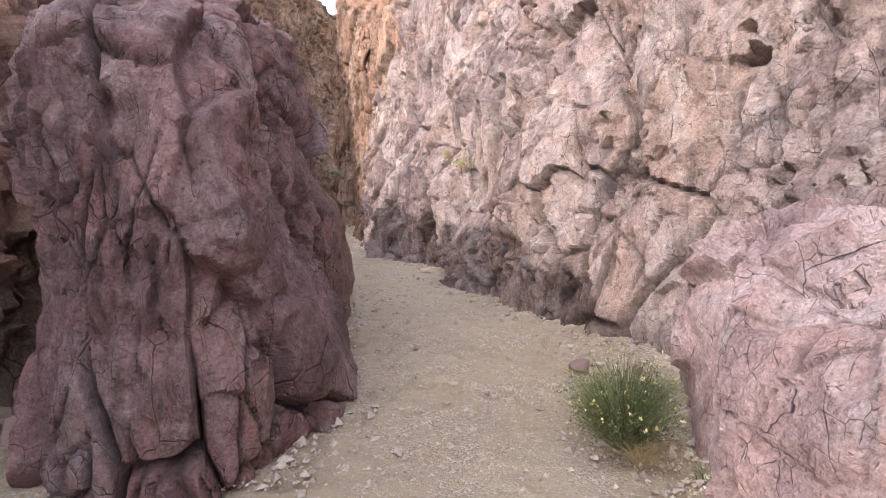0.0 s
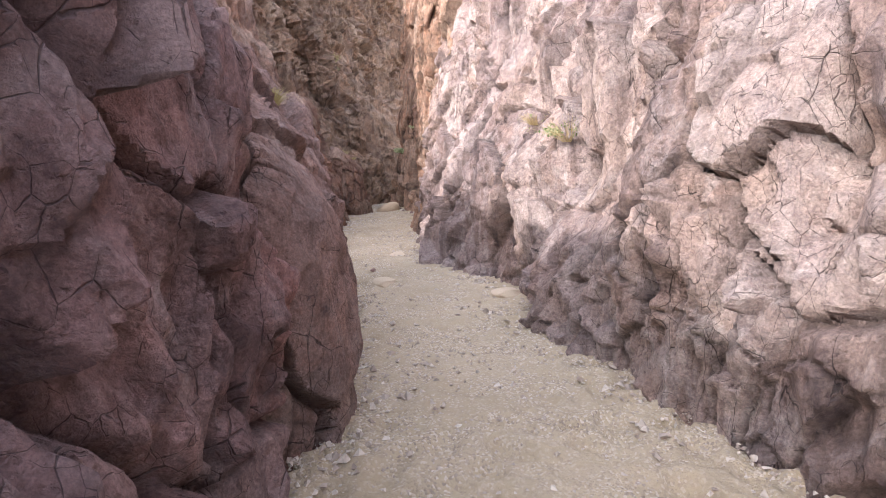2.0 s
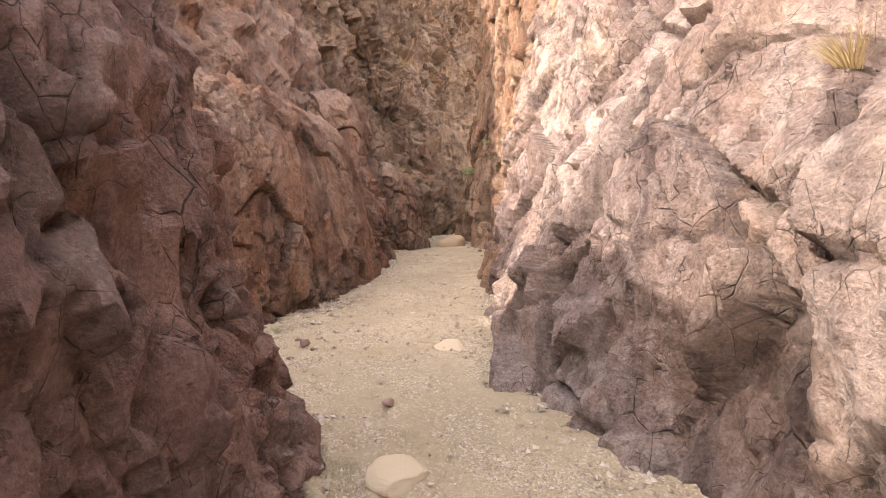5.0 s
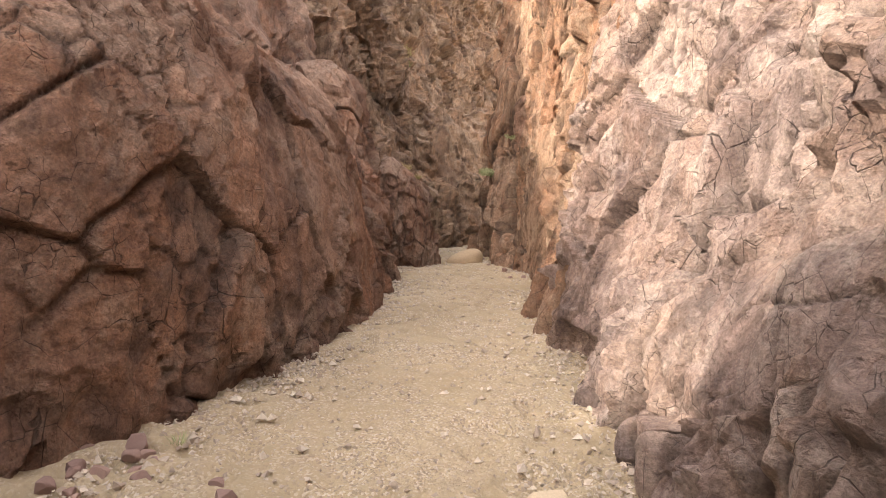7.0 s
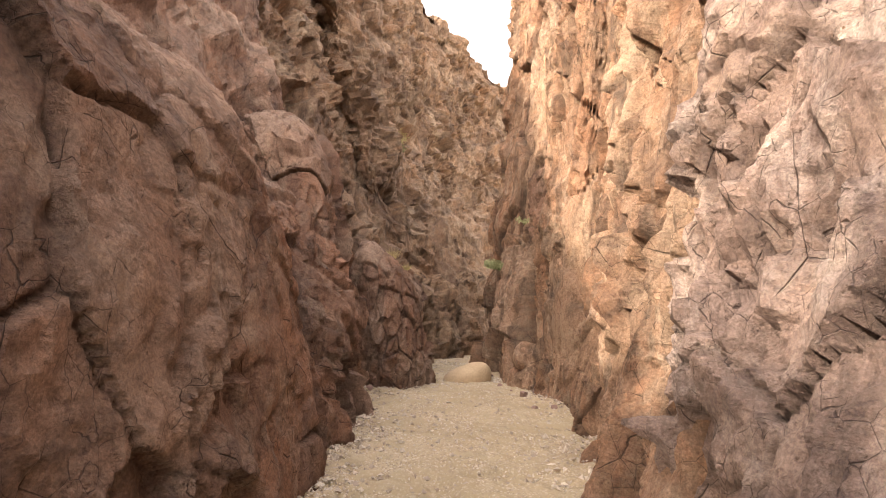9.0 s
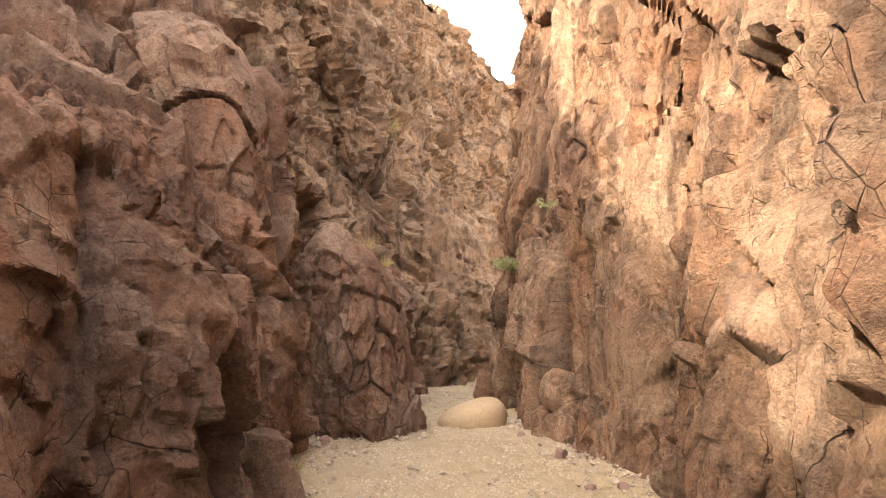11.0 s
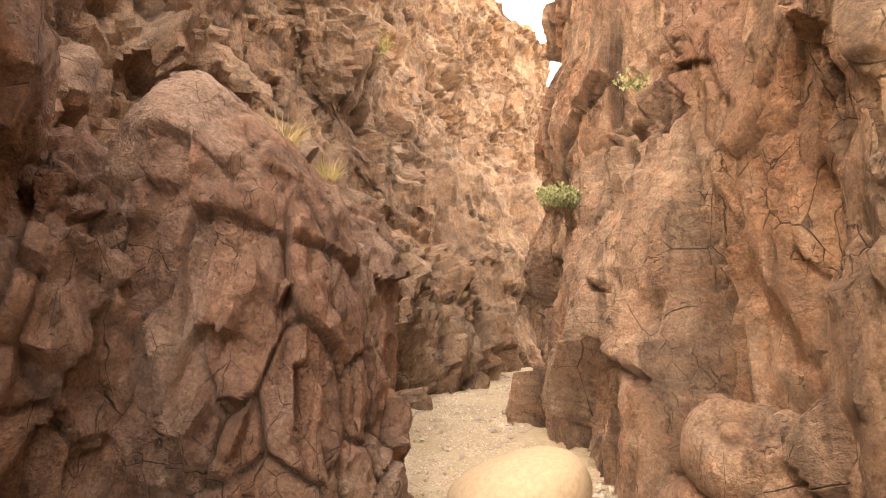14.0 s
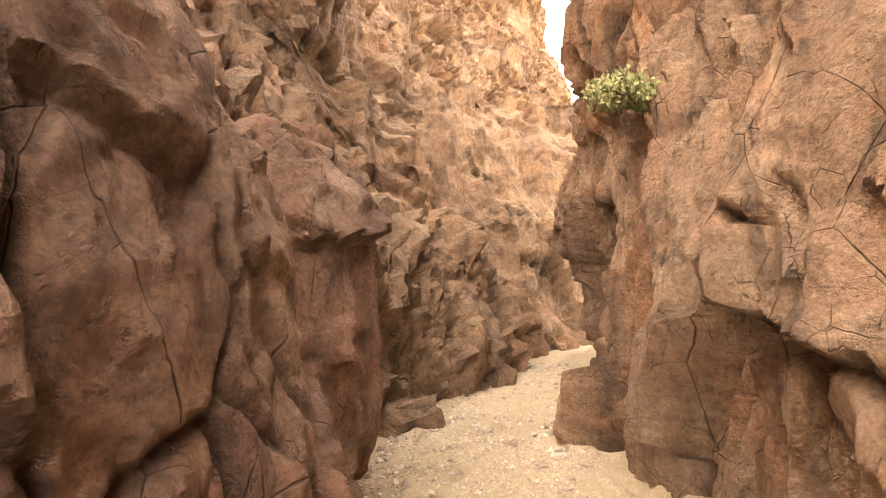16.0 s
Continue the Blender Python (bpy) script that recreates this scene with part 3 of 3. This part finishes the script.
boulder("rock_pillar", (-2.2, 19.55), (0.66, 0.72, 7.4), 22, ROCK_PILLAR, 163, "tall tan rock pillar with dark stained fissures against the wall", boxy=4.6, taper=0.15, lean=(0.35, 0.1), n=110, lump=0.06, block=0.08, rubble=0.5, size=0.8, category="rock pillar")
boulder("boulder", (-3.72, 22.72), (0.50, 0.45, 1.65), 28, ROCK_BROWN, 165, "dark brown angular block wedged high in the pillar wall", boxy=4.5, taper=-0.1, base=2.3, sink=0.05, n=60, lump=0.04, block=0.06, rubble=0.3, size=0.7)
boulder("boulder", (-2.42, 18.75), (0.55, 0.80, 1.45), 12, ROCK_PILLAR, 151, "angular orange-brown boulder beside the pillar wall", boxy=3.0, taper=0.3, n=70, block=0.1, rubble=0.3, size=0.5)
boulder("boulder", (4.6, 2.6), (1.2, 1.4, 1.25), 0, ROCK_ROSE, 131, "low pink cracked boulder beside the green bush", boxy=2.8, taper=0.2, n=90, block=0.08, rubble=0.4)
boulder("boulder", (-5.3, 22.0), (0.42, 0.50, 0.27), 30, CREAM, 137, "smooth cream boulder half buried in the sand", boxy=2.3, slope=(-0.22, 0.16), n=36, sink=0.8, lump=0.03, block=0.01, rubble=0.0, crack=0.0, rough=0.1)
boulder("boulder", (-4.25, 21.75), (0.24, 0.28, 0.32), 30, ROCK_PILLAR, 139, "smooth pinkish block at the foot of the wall", n=40, boxy=3, lump=0.04, block=0.03, size=0.45, rubble=0.3, crack=0.03, rough=0.7)
boulder("boulder", (-3.95, 21.4), (0.20, 0.2, 0.30), 60, ROCK_PILLAR, 141, "small pinkish block at the foot of the wall", n=36, boxy=3, lump=0.04, block=0.03, size=0.45, rubble=0.3, crack=0.03, rough=0.7)
boulder("boulder", (-4.05, 21.65), (0.26, 0.30, 0.40), 10, ROCK_PILLAR, 143, "smooth pinkish boulder resting on two blocks", n=44, boxy=2.7, base=0.3, sink=0.1, lump=0.04, block=0.03, size=0.45, rubble=0.3, crack=0.03, rough=0.7)

# ---------------------------------------------------------------- loose stones and gravel
LEFT_EDGE = ((-2, 1.9, 2.2, 3, 4, 5, 6, 7, 8.2, 9, 10, 10.3, 11.5, 13, 14.2, 16, 17.5, 18.4, 20, 21.2, 21.7, 24.3, 26, 29),
             (-0.6, -0.6, 1.4, 1.2, 0.85, 0.5, 0.45, 0.05, -0.6, -0.95, -1.55, -2.8, -3.4, -3.55, -3.8, -4.25, -4.9, -5.3, -6.4, -5.75, -6.4, -7.2, -7.0, -7.9))
RIGHT_EDGE = ((-2, 2, 2.7, 3.5, 4.8, 5.6, 6.35, 7.9, 9.2, 10.75, 11.7, 12.7, 14.1, 15.8, 17.1, 18.6, 20, 21.1, 22.1, 23.2, 24.3, 26.5, 29.5),
              (4.7, 3.4, 3.4, 4.0, 3.7, 3.0, 2.4, 1.5, 0.95, -0.05, -0.7, -1.0, -1.4, -2.05, -2.4, -2.7, -3.0, -3.8, -4.6, -5.55, -6.0, -6.45, -7.1))


def gravel(count, seed):
    """Pebbles strewn over the sand, thick along the foot of the rocks."""
    rng = np.random.default_rng(seed)
    y = rng.uniform(-0.5, 28, count)
    lo, hi = np.interp(y, *LEFT_EDGE), np.interp(y, *RIGHT_EDGE)
    u = rng.uniform(0, 1, count)
    edge = rng.uniform(0, 1, count) < 0.72
    near = np.minimum(rng.exponential(0.28, count), 1.2)
    side = rng.uniform(0, 1, count) < 0.5
    x = np.where(edge, np.where(side, lo - 0.12 + near, hi + 0.12 - near), lo + u * (hi - lo))
    r = 0.005 + 0.006 * rng.exponential(1.0, count) * np.where(edge, 1.15, 0.75)
    r = np.minimum(r, 0.035)
    base = np.array([[1, 0, 0], [-1, 0, 0], [0, 1, 0], [0, -1, 0], [0, 0, 0.75], [0, 0, -0.75]], float)
    tri = np.array([[0, 2, 4], [2, 1, 4], [1, 3, 4], [3, 0, 4], [2, 0, 5], [1, 2, 5], [3, 1, 5], [0, 3, 5]])
    v = base[None] * rng.uniform(0.55, 1.35, (count, 6, 3)) + rng.normal(0, 0.22, (count, 6, 3))
    a = rng.uniform(0, 2 * math.pi, count)
    c, sn = np.cos(a), np.sin(a)
    v = np.stack([v[:, :, 0] * c[:, None] - v[:, :, 1] * sn[:, None], v[:, :, 0] * sn[:, None] + v[:, :, 1] * c[:, None], v[:, :, 2]], 2) * r[:, None, None]
    v += np.stack([x, y, 0.25 * r], 1)[:, None, :]
    f = tri[None] + 6 * np.arange(count)[:, None, None]
    ob = new("gravel", mesh_from("gravel", v.reshape(-1, 3), f.reshape(-1, 3), PEBBLE, False))
    tagged(ob, "pale and brown gravel strewn over the sand", "gravel", kind="stuff")


gravel(34000, 5)


def stone_shapes():
    shapes = []
    for k in range(6):
        v, f = round_grid(9)
        rng = np.random.default_rng(300 + k)
        p = v * rng.uniform(0.7, 1.25, 3) * np.array([1, 1, 0.62])
        for _ in range(7):
            n = rng.normal(size=3)
            n /= np.linalg.norm(n)
            d = p @ n - rng.uniform(0.42, 0.66)
            p = p - np.clip(d, 0, None)[:, None] * n
        p += 0.03 * fractal(p * 3, 2, 310 + k)[:, None] * v
        p[:, 2] -= p[:, 2].min()
        shapes.append(p)
    return shapes, f


STONES, STONE_FACES = stone_shapes()
STONE_MESHES = [[mesh_from("stone", p, STONE_FACES, m, False) for p in STONES] for m in (FALLEN, PALE_STONE)]


def stone(x, y, size, kind=0, z=-0.015, flat=1.0, shape=None, label="small angular reddish stone lying on the sand"):
    k = random.randrange(6) if shape is None else shape
    ob = new("stone", STONE_MESHES[kind][k])
    ob.matrix_world = Matrix.LocRotScale((x, y, z), Euler((random.uniform(-0.15, 0.15), random.uniform(-0.15, 0.15), random.uniform(0, 6.28))), (size, size, size * flat))
    return tagged(ob, label, "stone", "loose stones")


stone(-0.6, 9.45, 0.22, 1, z=-0.04, flat=0.4, label="cream half-buried stone on the footprinted sand")
stone(-1.3, 11.95, 0.19, 1, z=-0.03, flat=0.3, label="flat pale stone slab lying on the sand")
stone(1.1, 8.95, 0.26, 1, z=-0.06, flat=0.4, label="pale stone at the foot of the pink wall")
stone(3.02, 4.0, 0.11, 0, flat=0.6, label="flat grey-brown stone near the bush")
stone(-0.30, 2.45, 0.26, 0, flat=0.7, label="dark grey slab in the shaded crevice")
stone(-1.13, 10.35, 0.05, 0, label="small dark stone on the sand")
for cx, cy, spread, count, big in ((-0.45, 2.7, 0.35, 16, 0.13), (-3.35, 11.45, 0.25, 18, 0.065), (-3.0, 11.0, 0.35, 10, 0.06), (-0.2, 6.95, 0.08, 3, 0.16),
                                   (-3.0, 20.3, 0.35, 12, 0.07), (-3.9, 21.3, 0.3, 12, 0.07), (-4.8, 22.4, 0.25, 10, 0.06), (-2.2, 16.6, 0.3, 8, 0.07), (-6.2, 20.0, 0.2, 6, 0.06),
                                   (3.3, 3.6, 0.3, 6, 0.06), (3.1, 5.2, 0.2, 5, 0.05)):
    for _ in range(count):
        stone(random.gauss(cx, spread), random.gauss(cy, spread), big * random.uniform(0.35, 1.1))

# ---------------------------------------------------------------- plants
bpy.context.view_layer.update()
ROCKS = [o for o in scene.objects if o.type == 'MESH' and (o.name.startswith("wall_") or o.name.startswith("boulder"))]


def on_rock(x, y, z):
    """The nearest point of any rock to a place."""
    best, found = 9.0, Vector((x, y, z))
    for o in ROCKS:
        ok, p, _, _ = o.closest_point_on_mesh(o.matrix_world.inverted() @ Vector((x, y, z)), distance=2.0)
        if ok:
            q = o.matrix_world @ p
            d = (q - Vector((x, y, z))).length
            if d < best:
                best, found = d, q
    return found


def stems(count, height, spread, width, droop, seed, lean=(0, 0), root=0.05, rings=4):
    """Thin tapered three-sided stems that fan out from a root: points, faces and tips."""
    rng = np.random.default_rng(seed)
    a = rng.uniform(0, 2 * math.pi, count)
    out = spread * np.sqrt(rng.uniform(0.02, 1, count))
    h = height * rng.uniform(0.45, 1.0, count) * (1 - 0.35 * (out / spread) ** 2)
    t = np.linspace(0, 1, rings)
    px = root * np.cos(a)[:, None] * rng.uniform(0, 1, count)[:, None] + (out * np.cos(a) + lean[0])[:, None] * t ** 1.3
    py = root * np.sin(a)[:, None] * rng.uniform(0, 1, count)[:, None] + (out * np.sin(a) + lean[1])[:, None] * t ** 1.3
    px = px + rng.normal(0, 0.03 * height, (count, rings)) * t
    py = py + rng.normal(0, 0.03 * height, (count, rings)) * t
    pz = h[:, None] * (t - droop * t ** 3)
    c = np.stack([px, py, pz], 2)
    w = width * (1 - 0.75 * t)
    ang = np.array([0, 2.09, 4.19])
    ring = np.stack([np.cos(ang), np.sin(ang), 0 * ang], 1)
    v = c[:, :, None, :] + ring[None, None] * w[None, :, None, None]
    f = []
    for i in range(rings - 1):
        for j in range(3):
            k = (j + 1) % 3
            f.append((i * 3 + j, i * 3 + k, (i + 1) * 3 + k, (i + 1) * 3 + j))
    f = np.array(f)[None] + (rings * 3) * np.arange(count)[:, None, None]
    return v.reshape(-1, 3), f.reshape(-1, 4), c[:, -1]


def leaves(points, size, seed, cup=0.3):
    """Small folded leaves at the given points."""
    rng = np.random.default_rng(seed)
    n = len(points)
    shape = np.array([[0, 0, 0], [0.5, 0.5, cup], [1, 0, 0.1], [0.5, -0.5, cup]]) * np.array([1, 0.75, 1])
    out = np.zeros((n, 4, 3))
    for i in range(n):
        m = np.array(Euler(rng.uniform(0, 6.28, 3)).to_matrix())
        out[i] = points[i] + (shape @ m.T) * size * rng.uniform(0.6, 1.3)
    f = np.array([[0, 1, 2], [0, 2, 3]])[None] + 4 * np.arange(n)[:, None, None]
    return out.reshape(-1, 3), f.reshape(-1, 3)


def part(name, verts, faces, material, parent, label=""):
    ob = new(name, mesh_from(name, verts, faces, material, False))
    ob.parent = parent
    return tagged(ob, label)


def tuft(place, count, height, spread, material, seed, label, droop=0.25, lean=(0, 0), width=0.0025):
    v, f, _ = stems(count, height, spread, width, droop, seed, lean)
    ob = new("grass_tuft", mesh_from("grass_tuft", v, f, material, False))
    ob.location = place
    return tagged(ob, label, "grass tuft")


def shrub(name, place, count, height, spread, stem, leaf, seed, label, leaf_size=0.02, per=3, lean=(0, 0), flowers=0, category="shrub", width=0.003):
    root = tagged(new(name), label, category)
    root.location = place
    v, f, tips = stems(count, height, spread, width, 0.15, seed, lean)
    tagged(part("stem_clump", v, f, stem, root), kind="stuff")
    rng = np.random.default_rng(seed + 1)
    if per:
        pts = (tips[:, None, :] * rng.uniform(0.45, 1.0, (count, per, 1)) + rng.normal(0, 0.03 * height, (count, per, 3))).reshape(-1, 3)
        lv, lf = leaves(pts, leaf_size, seed + 2)
        tagged(part("foliage", lv, lf, leaf, root), kind="stuff")
    if flowers:
        pts = np.repeat(tips[rng.choice(count, flowers)], 5, axis=0)
        lv, lf = leaves(pts, 0.014, seed + 3)
        tagged(part("flowers", lv, lf, FLOWER, root, "tiny pale yellow flowers"), kind="stuff")
    return root


shrub("bush", (3.10, 2.68, -0.02), 1300, 0.64, 0.33, LEAF_GREEN, LEAF_GREEN, 11, "dense green broom-like bush with small yellow flowers on the sand", 0.014, 3, flowers=60, category="bush", width=0.0028)
tuft((3.15, 2.5, -0.01), 120, 0.28, 0.28, LEAF_DRY, 12, "dry straw stems at the foot of the bush", 0.5)
tuft((3.42, 2.35, -0.01), 40, 0.16, 0.12, LEAF_GREEN, 13, "thin green grass beside the pink boulder", 0.4)
tuft(on_rock(-1.0, 7.9, 2.2), 420, 0.34, 0.20, LEAF_YELLOW, 14, "yellow-green grass tuft on top of the boulder", 0.3)
tuft(on_rock(1.31, 10.06, 1.95), 130, 0.26, 0.12, LEAF_DRY, 15, "dry reddish grass tuft on the pink wall", 0.2, (-0.08, -0.08))
shrub("shrub", on_rock(1.80, 8.45, 1.66), 70, 0.42, 0.32, LEAF_DRY, LEAF_GREEN, 16, "dry twiggy shrub with a few green leaves on the wall", 0.03, 1, (-0.12, -0.1))
shrub("shrub", on_rock(1.75, 8.75, 1.72), 40, 0.12, 0.09, LEAF_GREEN, LEAF_BROAD, 17, "small dark green plant in a wall ledge", 0.035, 4, (-0.06, -0.04))
tuft(on_rock(-0.81, 16.1, 2.80), 200, 0.40, 0.18, LEAF_DRY, 18, "dry straw tuft hanging on the wall", 0.2, (-0.1, -0.1))
tuft(on_rock(-0.75, 15.9, 2.70), 50, 0.10, 0.07, LEAF_GREEN, 19, "small green tuft below the dry straw", 0.2, (-0.05, -0.05))
tuft(on_rock(-6.35, 21.15, 2.1), 160, 0.34, 0.22, LEAF_DRY, 20, "dry straw grass on top of the rounded boulder", 0.25)
tuft(on_rock(-6.20, 21.3, 1.95), 90, 0.20, 0.14, LEAF_YELLOW, 21, "yellow-green grass on top of the rounded boulder", 0.25)
shrub("shrub", on_rock(-5.50, 23.6, 2.15), 120, 0.30, 0.20, LEAF_GREEN, LEAF_BROAD, 22, "light green leafy shrub growing from the wall", 0.034, 12, (-0.15, -0.06))
shrub("shrub", on_rock(-4.70, 23.4, 3.06), 16, 0.24, 0.14, LEAF_GREEN, LEAF_BROAD, 23, "small green plant on a rock ledge", 0.045, 4, (-0.06, -0.06))
shrub("shrub", on_rock(-11.0, 29.2, 6.6), 220, 0.6, 0.5, LEAF_YELLOW, LEAF_YELLOW, 24, "yellow-green shrub high on the cliff", 0.05, 3, (0.3, -0.2), width=0.006)
shrub("shrub", on_rock(-10.4, 28.0, 6.1), 120, 0.4, 0.35, LEAF_YELLOW, LEAF_GREEN, 25, "small green shrub on the cliff face", 0.05, 3, (0.2, -0.1), width=0.006)
shrub("shrub", (-5.72, 18.97, 0.0), 26, 0.30, 0.12, LEAF_DRY, LEAF_DRY, 26, "leafless dry twig at the foot of the rock", 0.01, 0, (0.05, -0.02))
tuft((-3.25, 11.75, 0.0), 40, 0.09, 0.06, LEAF_BROAD, 27, "tiny fresh green sprout between the stones", 0.2)
